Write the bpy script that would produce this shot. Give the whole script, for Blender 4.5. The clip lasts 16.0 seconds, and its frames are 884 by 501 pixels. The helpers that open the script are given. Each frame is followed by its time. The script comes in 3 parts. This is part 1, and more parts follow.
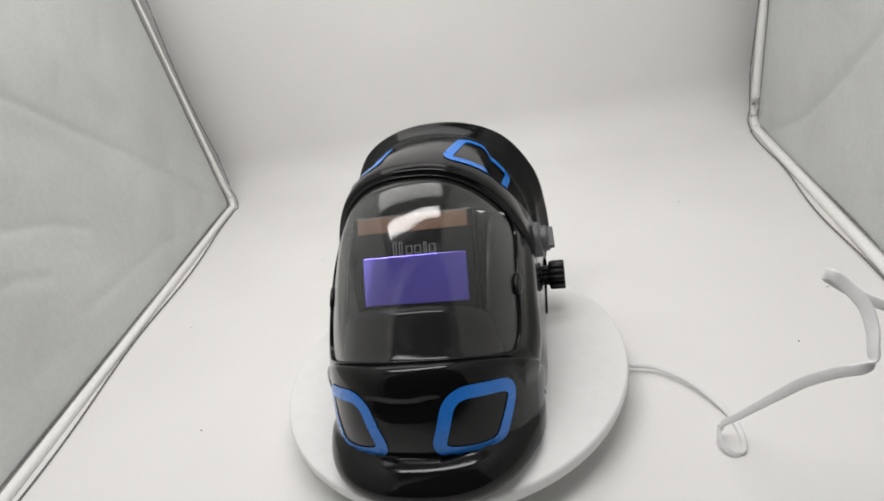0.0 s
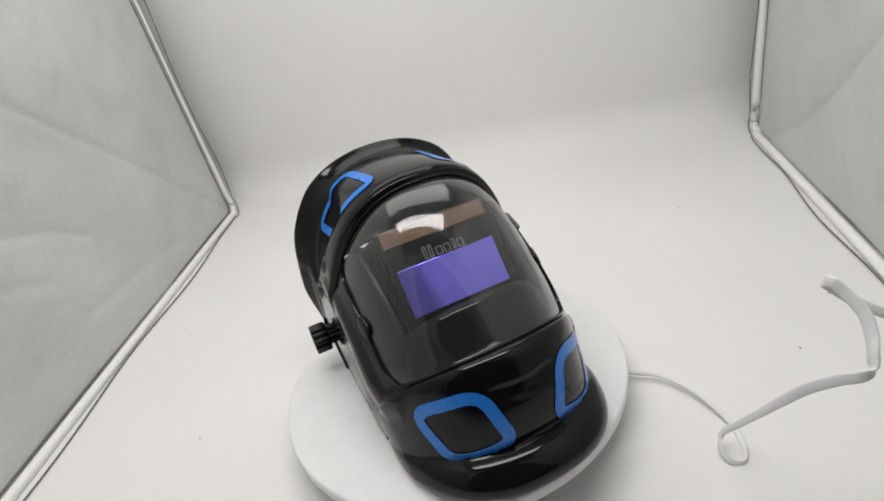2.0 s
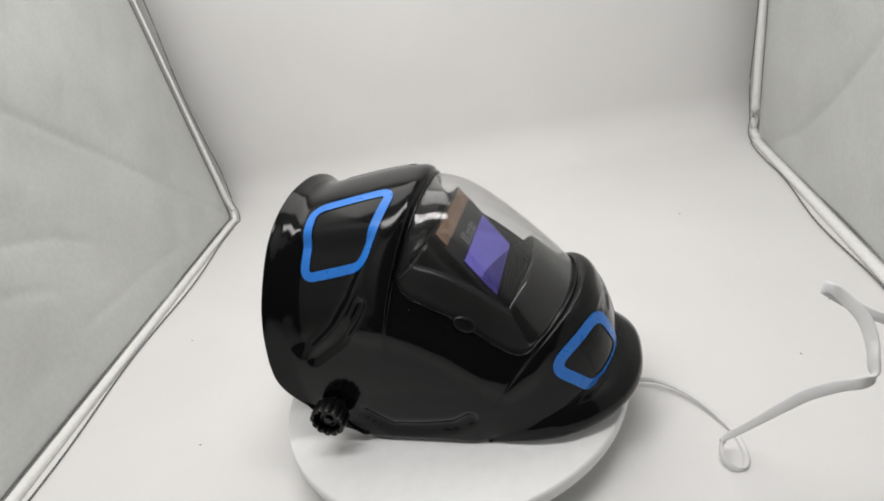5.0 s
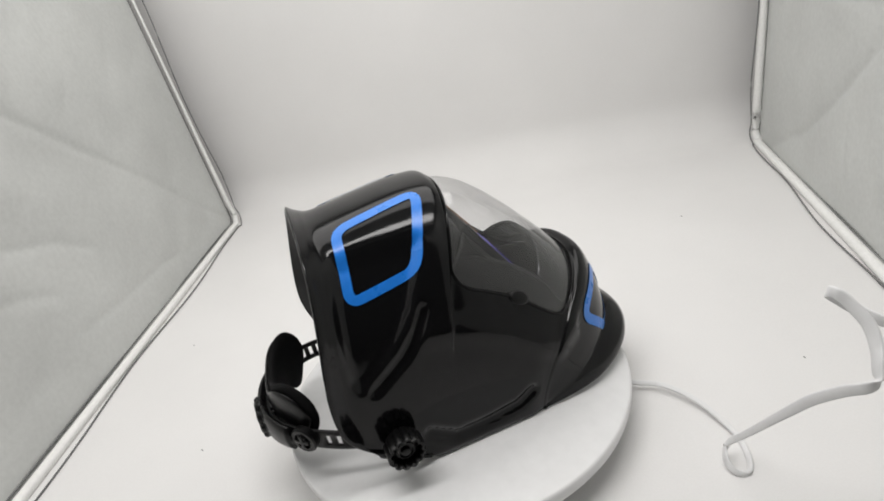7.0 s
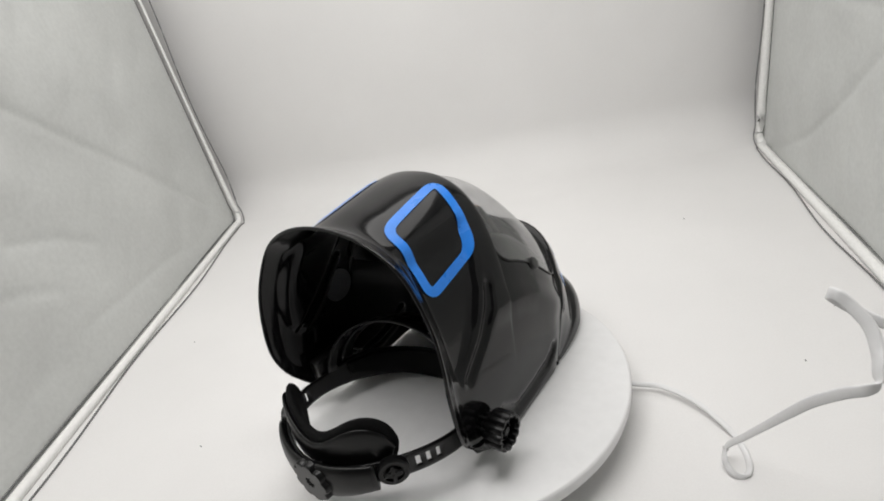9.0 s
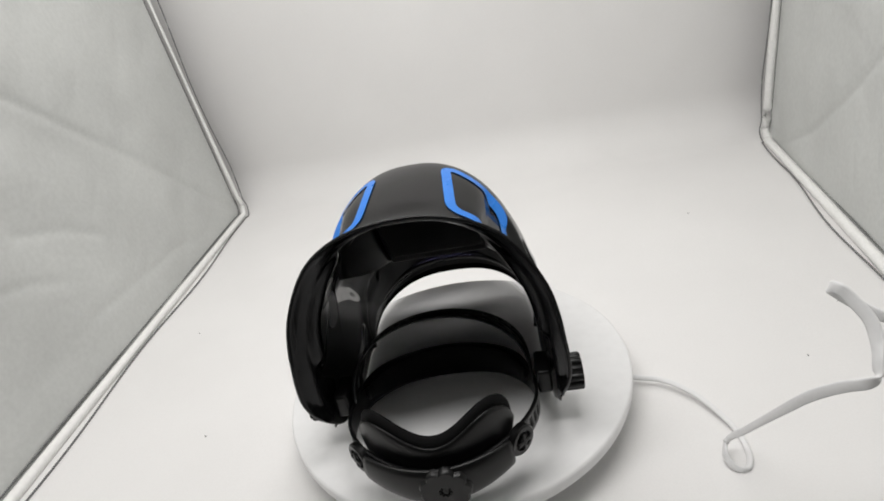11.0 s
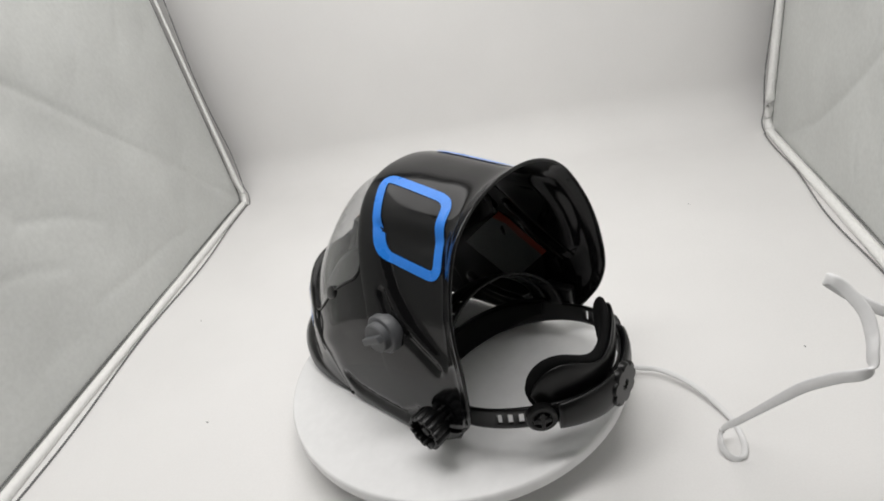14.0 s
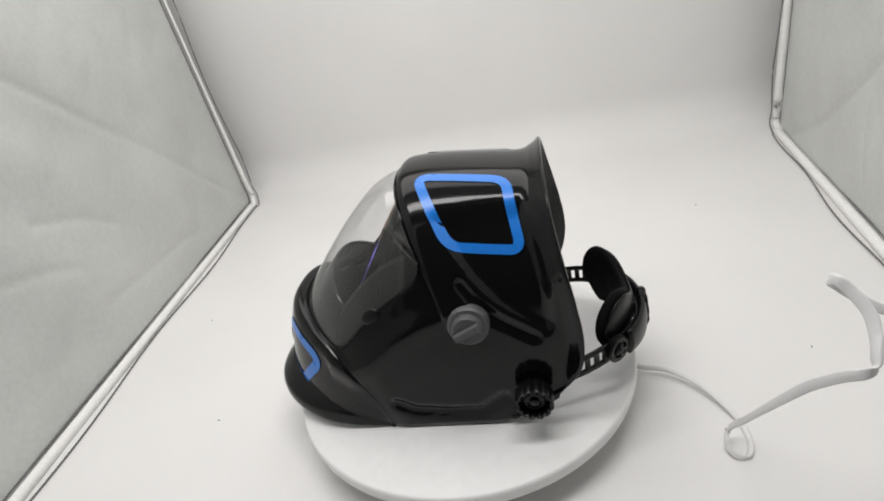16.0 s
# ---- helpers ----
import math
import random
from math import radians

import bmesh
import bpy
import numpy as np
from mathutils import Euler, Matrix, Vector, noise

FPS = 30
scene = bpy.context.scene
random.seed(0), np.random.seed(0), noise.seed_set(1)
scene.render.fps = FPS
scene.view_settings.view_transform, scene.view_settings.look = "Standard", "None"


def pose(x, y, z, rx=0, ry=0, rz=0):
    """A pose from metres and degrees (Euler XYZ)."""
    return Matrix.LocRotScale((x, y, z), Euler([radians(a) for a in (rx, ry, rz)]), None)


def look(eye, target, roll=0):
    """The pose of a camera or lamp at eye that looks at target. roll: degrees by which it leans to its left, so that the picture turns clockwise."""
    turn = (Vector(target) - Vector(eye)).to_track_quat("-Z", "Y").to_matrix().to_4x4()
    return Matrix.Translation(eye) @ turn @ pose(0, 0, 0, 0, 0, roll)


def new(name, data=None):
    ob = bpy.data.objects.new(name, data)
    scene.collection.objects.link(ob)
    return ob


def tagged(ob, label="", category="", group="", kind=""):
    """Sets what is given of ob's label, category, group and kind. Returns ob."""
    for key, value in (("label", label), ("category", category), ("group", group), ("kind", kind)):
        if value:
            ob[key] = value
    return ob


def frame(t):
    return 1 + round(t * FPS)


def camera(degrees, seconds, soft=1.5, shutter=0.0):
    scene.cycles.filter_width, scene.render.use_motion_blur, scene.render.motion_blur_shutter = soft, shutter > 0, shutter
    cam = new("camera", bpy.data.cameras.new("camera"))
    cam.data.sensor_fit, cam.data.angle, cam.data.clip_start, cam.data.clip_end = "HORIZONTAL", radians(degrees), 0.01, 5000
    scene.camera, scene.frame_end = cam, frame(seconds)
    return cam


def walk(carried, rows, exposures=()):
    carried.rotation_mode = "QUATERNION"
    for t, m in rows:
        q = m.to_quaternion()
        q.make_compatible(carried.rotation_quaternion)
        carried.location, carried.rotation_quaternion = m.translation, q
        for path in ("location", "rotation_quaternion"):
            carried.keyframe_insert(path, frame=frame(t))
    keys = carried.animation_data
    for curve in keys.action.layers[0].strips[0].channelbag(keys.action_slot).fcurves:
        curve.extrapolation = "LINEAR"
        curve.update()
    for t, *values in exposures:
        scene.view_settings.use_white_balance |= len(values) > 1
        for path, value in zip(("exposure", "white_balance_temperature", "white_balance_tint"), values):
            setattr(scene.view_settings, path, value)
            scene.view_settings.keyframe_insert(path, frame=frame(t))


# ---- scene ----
cam = camera(78.2, 16.0, soft=1.8)
# seconds, eye, tilt, pan and roll in degrees
PATH = [
    (0.0, -0.0056, -0.5197, 0.4209, -27.87, 2.20, -12.13),
    (0.5, -0.0051, -0.5189, 0.4217, -27.81, 2.15, -12.15),
    (1.0, -0.0032, -0.5174, 0.4196, -27.63, 2.05, -12.14),
    (1.5, -0.0031, -0.5189, 0.4220, -27.52, 2.02, -12.19),
    (2.0, -0.0015, -0.5188, 0.4209, -27.22, 2.09, -12.30),
    (2.5, -0.0014, -0.5177, 0.4205, -27.16, 2.12, -12.24),
    (3.0, -0.0026, -0.5173, 0.4223, -27.15, 2.17, -12.18),
    (3.5, -0.0019, -0.5185, 0.4211, -26.92, 2.19, -12.05),
    (4.0, -0.0015, -0.5202, 0.4212, -26.81, 2.19, -12.07),
    (6.5, -0.0008, -0.5180, 0.4222, -26.34, 2.09, -12.61),
    (7.0, -0.0009, -0.5178, 0.4233, -26.34, 2.05, -12.56),
    (7.5, -0.0020, -0.5193, 0.4231, -26.14, 2.06, -12.47),
    (8.0, -0.0015, -0.5199, 0.4215, -26.01, 1.99, -12.38),
    (8.5, -0.0004, -0.5198, 0.4219, -26.15, 1.85, -12.21),
    (9.0, 0.0009, -0.5190, 0.4198, -26.12, 1.75, -12.05),
    (11.5, 0.0028, -0.5226, 0.4186, -26.90, 0.91, -12.03),
    (12.0, 0.0027, -0.5231, 0.4188, -27.25, 0.78, -11.91),
    (12.5, 0.0033, -0.5234, 0.4186, -27.44, 0.69, -11.81),
    (13.0, 0.0027, -0.5244, 0.4190, -27.56, 0.71, -11.80),
    (13.5, 0.0032, -0.5246, 0.4198, -27.63, 0.70, -11.84),
    (14.0, 0.0035, -0.5241, 0.4207, -27.73, 0.71, -11.87),
    (14.5, 0.0029, -0.5254, 0.4210, -27.64, 0.69, -11.90),
    (15.0, 0.0036, -0.5264, 0.4236, -27.62, 0.52, -11.96),
    (15.5, 0.0035, -0.5290, 0.4250, -27.59, 0.22, -12.02),
    (16.0, 0.0028, -0.5307, 0.4243, -27.51, -0.11, -12.27),
]
walk(cam, [(t, pose(x, y, z, 0, 0, -pan) @ pose(0, 0, 0, 90 + tilt) @ pose(0, 0, 0, 0, 0, roll))
           for t, x, y, z, tilt, pan, roll in PATH],
     exposures=((0.0, -0.05), (1.5, -0.09), (3.0, -0.14), (4.0, -0.06), (6.5, -0.01), (8.0, 0.0), (16.0, 0.0)))
TURN_SPEED = 17.12   # degrees a second
FLOOR_Z = -0.05

# ---- world and lamps ----
world = bpy.data.worlds.new("room_light")
scene.world = world
world.use_nodes = True
world.node_tree.nodes["Background"].inputs["Color"].default_value = (1.0, 0.985, 0.96, 1)
world.node_tree.nodes["Background"].inputs["Strength"].default_value = 0.03


def area_lamp(name, m, sx, sy, power, colour):
    d = bpy.data.lights.new(name, "AREA")
    d.shape, d.size, d.size_y, d.energy, d.color = "RECTANGLE", sx, sy, power, colour
    ob = new(name, d)
    ob.matrix_world = m
    return ob


# led strip along the roof of the tent, then a wide fill panel added to brighten the backdrop, shining down and back:
# x, y, length, width, aim in y and power
LAMP_Z = 1.082
LEDS_AND_FILL = ((-0.08, -0.24, 0.92, 0.15, 0.06, 6.8), (-0.06, 0.42, 1.10, 0.60, 0.005, 5.4))
for lamp_x, lamp_y, lamp_long, lamp_wide, aim, power in LEDS_AND_FILL:
    area_lamp("led_and_fill_lamp", look((lamp_x, lamp_y, LAMP_Z), (lamp_x, lamp_y + aim, LAMP_Z - 1.0)), lamp_long, lamp_wide, power, (1.0, 0.978, 0.965))


# ---- materials ----
def material(name, colour, rough=0.5, metal=0.0, grain=0.0, grain_scale=200.0, bump=0.0, bump_scale=300.0, stain=0.0, stain_scale=8.0,
             rough_var=0.0, **inputs):
    m = bpy.data.materials.new(name)
    m.use_nodes = True
    nt = m.node_tree
    b = nt.nodes["Principled BSDF"]
    b.inputs["Base Color"].default_value = (*colour, 1)
    b.inputs["Roughness"].default_value = rough
    b.inputs["Metallic"].default_value = metal
    for k, v in inputs.items():
        b.inputs[k.replace("_", " ")].default_value = v
    co = nt.nodes.new("ShaderNodeTexCoord")

    def tex(scale, detail=4.0):
        n = nt.nodes.new("ShaderNodeTexNoise")
        n.inputs["Scale"].default_value, n.inputs["Detail"].default_value = scale, detail
        nt.links.new(co.outputs["Object"], n.inputs["Vector"])
        return n
    last = None
    for amount, scale in ((stain, stain_scale), (grain, grain_scale)):
        if amount:
            n = tex(scale)
            r = nt.nodes.new("ShaderNodeMapRange")
            r.inputs["From Min"].default_value, r.inputs["From Max"].default_value = 0.3, 0.7
            r.inputs["To Min"].default_value, r.inputs["To Max"].default_value = 1 - amount, 1 + amount
            nt.links.new(n.outputs["Fac"], r.inputs["Value"])
            mx = nt.nodes.new("ShaderNodeVectorMath")
            mx.operation = "SCALE"
            if last is None:
                mx.inputs[0].default_value = colour
            else:
                nt.links.new(last, mx.inputs[0])
            nt.links.new(r.outputs["Result"], mx.inputs["Scale"])
            last = mx.outputs["Vector"]
    if last is not None:
        nt.links.new(last, b.inputs["Base Color"])
    if rough_var:
        n = tex(40.0)
        r = nt.nodes.new("ShaderNodeMapRange")
        r.inputs["To Min"].default_value, r.inputs["To Max"].default_value = rough - rough_var, rough + rough_var
        nt.links.new(n.outputs["Fac"], r.inputs["Value"])
        nt.links.new(r.outputs["Result"], b.inputs["Roughness"])
    if bump:
        n = tex(bump_scale)
        bp = nt.nodes.new("ShaderNodeBump")
        bp.inputs["Strength"].default_value, bp.inputs["Distance"].default_value = bump, 0.002
        nt.links.new(n.outputs["Fac"], bp.inputs["Height"])
        nt.links.new(bp.outputs["Normal"], b.inputs["Normal"])
    return m


GLOSS = material("glossy_black_plastic", (0.005, 0.005, 0.0054), 0.11, rough_var=0.03, bump=0.02, bump_scale=60, Specular_IOR_Level=0.27)
SATIN = material("satin_black_plastic", (0.004, 0.004, 0.0042), 0.34, bump=0.02, bump_scale=250, rough_var=0.05, Specular_IOR_Level=0.3)
PAD = material("black_foam", (0.004, 0.004, 0.0042), 0.8, bump=0.3, bump_scale=900, Specular_IOR_Level=0.15)
BLUE = material("blue_print", (0.014, 0.185, 0.66), 0.28, grain=0.05, rough_var=0.05)
GREY = material("grey_knob_plastic", (0.09, 0.093, 0.098), 0.45, grain=0.06, bump=0.05)
SILVERCELL = material("solar_cell", (0.20, 0.125, 0.085), 0.22, stain=0.2, stain_scale=60)
LCD = material("violet_filter_glass", (0.26, 0.22, 0.95), 0.08, 0.70, stain=0.08, stain_scale=40)
WHITE_DISC = material("white_turntable_plastic", (0.80, 0.80, 0.80), 0.42, grain=0.02, grain_scale=90, stain=0.02, stain_scale=14)
SHEET = material("white_backdrop_cloth", (0.765, 0.757, 0.748), 0.7, stain=0.02, stain_scale=5, grain=0.015, grain_scale=500, bump=0.05, bump_scale=400)
SILVER = material("silver_grey_tent_cloth", (0.525, 0.535, 0.52), 0.55, stain=0.07, stain_scale=5, grain=0.04, grain_scale=130, bump=0.75, bump_scale=11)
PIPING = material("white_piping", (0.84, 0.84, 0.82), 0.6, grain=0.04)
SEAM_SHADOW = material("dark_seam_and_shadow", (0.16, 0.16, 0.16), 0.7, grain=0.1)
CABLE = material("white_cable", (0.74, 0.74, 0.74), 0.38, grain=0.02)
INNER = material("dark_inner_plate", (0.02, 0.02, 0.02), 0.15)
RED = material("dull_red_plastic", (0.25, 0.03, 0.012), 0.4)
STICKER = material("grey_sticker", (0.10, 0.105, 0.10), 0.4, grain=0.05)
ETCH = material("etched_mark", (0.22, 0.22, 0.23), 0.5)


def clear_plastic(name, tint, rough=0.03):
    m = bpy.data.materials.new(name)
    m.use_nodes = True
    nt = m.node_tree
    nt.nodes.remove(nt.nodes["Principled BSDF"])
    tr, gl, mix, fr, pw, ad = (nt.nodes.new(k) for k in ("ShaderNodeBsdfTransparent", "ShaderNodeBsdfGlossy", "ShaderNodeMixShader",
                                                        "ShaderNodeLayerWeight", "ShaderNodeMath", "ShaderNodeMath"))
    tr.inputs["Color"].default_value = (*tint, 1)
    gl.inputs["Roughness"].default_value = rough
    fr.inputs["Blend"].default_value = 0.5
    pw.operation, pw.inputs[1].default_value = "POWER", 2.6
    ad.operation, ad.inputs[1].default_value, ad.inputs[2].default_value = "MULTIPLY_ADD", 0.90, 0.055
    nt.links.new(fr.outputs["Facing"], pw.inputs[0])
    nt.links.new(pw.outputs["Value"], ad.inputs[0])
    nt.links.new(ad.outputs["Value"], mix.inputs["Fac"])
    nt.links.new(tr.outputs["BSDF"], mix.inputs[1])
    nt.links.new(gl.outputs["BSDF"], mix.inputs[2])
    # a little uneven white diffuse is mixed in to make the lens milky
    veil, dif, n, r = (nt.nodes.new(k) for k in ("ShaderNodeMixShader", "ShaderNodeBsdfDiffuse", "ShaderNodeTexNoise", "ShaderNodeMapRange"))
    dif.inputs["Color"].default_value = (0.8, 0.79, 0.77, 1)
    n.inputs["Scale"].default_value, n.inputs["Detail"].default_value = 45.0, 6.0
    r.inputs["To Min"].default_value, r.inputs["To Max"].default_value = 0.006, 0.022
    nt.links.new(n.outputs["Fac"], r.inputs["Value"])
    nt.links.new(r.outputs["Result"], veil.inputs["Fac"])
    nt.links.new(mix.outputs["Shader"], veil.inputs[1])
    nt.links.new(dif.outputs["BSDF"], veil.inputs[2])
    nt.links.new(veil.outputs["Shader"], nt.nodes["Material Output"].inputs["Surface"])
    return m


CLEAR = clear_plastic("clear_visor_plastic", (0.93, 0.93, 0.935), 0.09)


# ---- building helpers ----
def ease(x):
    x = min(max(x, 0.0), 1.0)
    return x * x * (3 - 2 * x)


def segment_distance(p, q, r):
    qr = (r[0] - q[0], r[1] - q[1])
    t = ((p[0] - q[0]) * qr[0] + (p[1] - q[1]) * qr[1]) / (qr[0] ** 2 + qr[1] ** 2)
    t = min(max(t, 0.0), 1.0)
    return math.hypot(p[0] - q[0] - t * qr[0], p[1] - q[1] - t * qr[1])


def mesh_of(name, bm, mat, smooth=True):
    me = bpy.data.meshes.new(name)
    bm.to_mesh(me)
    bm.free()
    me.materials.append(mat)
    if smooth:
        for p in me.polygons:
            p.use_smooth = True
    return me


def part(name, bm, mat, parent, label="", smooth=True):
    ob = new(name, mesh_of(name, bm, mat, smooth))
    ob.parent = parent
    return tagged(ob, label)


def thing(name, bm, mat, label, category, kind="", smooth=True):
    ob = new(name, mesh_of(name, bm, mat, smooth))
    return tagged(ob, label, category, kind=kind)


def sharp(ob, degrees=35):
    m = ob.modifiers.new("edges", "EDGE_SPLIT")
    m.split_angle = radians(degrees)
    return ob


def thick(ob, depth, offset=-1.0):
    m = ob.modifiers.new("thickness", "SOLIDIFY")
    m.thickness, m.offset = depth, offset
    return ob


def box(bm, m, sx, sy, sz, bevel=0.0):
    r = bmesh.ops.create_cube(bm, size=1.0, matrix=m @ Matrix.Diagonal((sx, sy, sz, 1)))
    if bevel:
        es = list({e for v in r["verts"] for e in v.link_edges})
        bmesh.ops.bevel(bm, geom=es, offset=bevel, segments=2, affect="EDGES", profile=0.6)


def grid_faces(bm, rows, closed=False):
    vs = [[bm.verts.new(p) for p in r] for r in rows]
    for a, b in zip(vs, vs[1:]):
        n = len(a)
        for i in range(n if closed else n - 1):
            j = (i + 1) % n
            bm.faces.new((a[i], a[j], b[j], b[i]))
    return vs


def lathe(bm, profile, m=Matrix(), n=48, ribs=0, rib_depth=0.0):
    """Turns a profile of (radius, height) about z; ribs give a fluted rim."""
    rows = []
    for r, h in profile:
        ring = []
        for i in range(n):
            a = 2 * math.pi * i / n
            rr = r
            if ribs and r > 0.004:
                rr = r - rib_depth * (0.5 + 0.5 * math.cos(ribs * a)) ** 3
            ring.append(m @ Vector((rr * math.cos(a), rr * math.sin(a), h)))
        rows.append(ring)
    vs = grid_faces(bm, rows, closed=True)
    bm.faces.new(vs[0][::-1])
    bm.faces.new(vs[-1])
    bmesh.ops.recalc_face_normals(bm, faces=bm.faces)


def tube(bm, pts, r, sides=10, flat=1.0):
    """A round cord through points; r may be a function of the fraction along."""
    pts = [Vector(p) for p in pts]
    rows = []
    up = Vector((0, 0, 1))
    for i, p in enumerate(pts):
        d = (pts[min(i + 1, len(pts) - 1)] - pts[max(i - 1, 0)]).normalized()
        s = d.cross(up)
        s = s.normalized() if s.length > 1e-4 else Vector((1, 0, 0))
        u = s.cross(d)
        rr = r(i / (len(pts) - 1)) if callable(r) else r
        rows.append([p + rr * (math.cos(a) * s + flat * math.sin(a) * u) for a in (2 * math.pi * k / sides for k in range(sides))])
    vs = grid_faces(bm, rows, closed=True)
    bm.faces.new(vs[0][::-1])
    bm.faces.new(vs[-1])
    bmesh.ops.recalc_face_normals(bm, faces=bm.faces)


def spline(pts, n):
    """Catmull-Rom through points of any size."""
    pts = [np.array(p, float) for p in pts]
    q = [2 * pts[0] - pts[1]] + pts + [2 * pts[-1] - pts[-2]]
    out = []
    for i in range(n + 1):
        x = i / n * (len(pts) - 1)
        k = min(int(x), len(pts) - 2)
        t = x - k
        p0, p1, p2, p3 = q[k:k + 4]
        out.append(0.5 * (2 * p1 + (p2 - p0) * t + (2 * p0 - 5 * p1 + 4 * p2 - p3) * t * t + (3 * p1 - p0 - 3 * p2 + p3) * t ** 3))
    return out


# ---- the photo tent ----
LEFT_BACK, LEFT_FRONT = Vector((-0.466, 0.868)), Vector((-0.630, -0.60))
RIGHT_BACK, RIGHT_FRONT = Vector((0.793, 0.605)), Vector((0.365, -0.60))
TENT_TOP = 1.10
LEAN = {-1: 0.055, 1: 0.0}      # outward lean of the side walls
# sharp folds in the cloth: way along the wall from the back edge and height, then width and depth
FOLDS = {-1: ((((0.0, 0.01), (0.20, 0.183), (0.35, 0.300), (0.43, 0.360), (0.56, 0.455)), 0.007, 0.0050), (((0.50, 0.191), (0.56, 0.230), (0.64, 0.256)), 0.006, 0.0040),
              (((0.61, 0.164), (0.66, 0.189), (0.75, 0.216)), 0.007, 0.0035), (((0.10, 0.02), (0.34, 0.075), (0.60, 0.09)), 0.010, 0.0030)),
         1: ((((0.01, 0.0), (0.094, 0.019), (0.24, 0.090), (0.344, 0.164), (0.474, 0.282), (0.60, 0.42)), 0.009, 0.0055), (((0.405, 0.155), (0.43, 0.06)), 0.006, 0.0035),
             (((0.13, 0.42), (0.33, 0.33), (0.50, 0.33)), 0.008, 0.0035))}


def tent_wall(name, back, front, side, label):
    """A cloth side wall with soft wrinkles; side is +1 where outside lies to +x."""
    length = (back - front).length
    bm = bmesh.new()
    rows = []
    for i in range(241):
        p = front.lerp(back, i / 240)
        row = []
        d = length * (1 - i / 240)
        for j in range(181):
            z = FLOOR_Z - 0.01 + (TENT_TOP - FLOOR_Z + 0.01) * j / 180
            w = 0.014 * noise.noise(Vector((p.y * 2.6 + z * 1.7, z * 2.3 - p.y, side * 3.1)))
            w += 0.006 * noise.noise(Vector((p.y * 8 + z * 5, z * 6, side * 7.7)))
            w += 0.003 * noise.ridged_multi_fractal(Vector((p.y * 5 - z * 3, z * 5, side * 1.7)), 1.0, 2.0, 3, 1.0, 2.0) - 0.003
            if z < 0.55:
                for line, wide, deep in FOLDS[side]:
                    e = min(segment_distance((d, z - FLOOR_Z), q, r) for q, r in zip(line, line[1:]))
                    w += deep * math.exp(-e / wide) * min(1, d / 0.03)
            k = min(1, i / 12, (240 - i) / 8, j / 12)
            row.append((p.x + side * (0.006 + w * k + LEAN[side] * (z - FLOOR_Z)), p.y, z))
        rows.append(row)
    grid_faces(bm, rows)
    wall = thing(name, bm, SILVER, label, "tent wall", "structure")
    thick(wall, 0.004, -side)

    def edge_line(off, wave, lift):
        line = []
        for k in range(60):
            p = front.lerp(back, k / 60)
            o = off + wave * (0.5 + 0.5 * math.sin(k * 0.33 + side)) * min(1, (60 - k) / 8)
            line.append((p.x - side * o, p.y, FLOOR_Z + lift + 0.004))
        for k in range(10):
            a = math.pi / 2 * k / 9
            o = off + wave * 0.3
            line.append((back.x - side * o, back.y - 0.02 + 0.02 * math.sin(a), FLOOR_Z + lift + 0.03 - 0.026 * math.cos(a)))
        for k in range(1, 60):
            o = off + wave * (0.5 + 0.5 * math.sin(k * 0.24 + 1.2)) * min(1, k / 6)
            up = (TENT_TOP - FLOOR_Z) * k / 60
            line.append((back.x - side * o + side * LEAN[side] * (up + 0.03), back.y - 0.002, FLOOR_Z + lift + 0.03 + up))
        return line
    bm = bmesh.new()
    thin = (lambda x: 0.0075 - 0.0045 * ease((x - 0.46) / 0.25)) if side < 0 else 0.0085
    tube(bm, edge_line(0.004, 0, 0.004), thin, 8)
    part("piping", bm, PIPING, wall, "white piping along the edge")
    bm = bmesh.new()
    tube(bm, edge_line(-0.007, 0, 0.010), 0.0014, 6)
    part("seam", bm, SEAM_SHADOW, wall, "dark stitched seam")
    # dark cord drawn for the shadow gap between sheet and piping
    bm = bmesh.new()
    tube(bm, edge_line(0.014, 0.010, 0.0), 0.0014, 6)
    part("hem_shadow", bm, SEAM_SHADOW, wall, "thin dark wavy line for the shadow gap at the sheet's hem")
    return wall


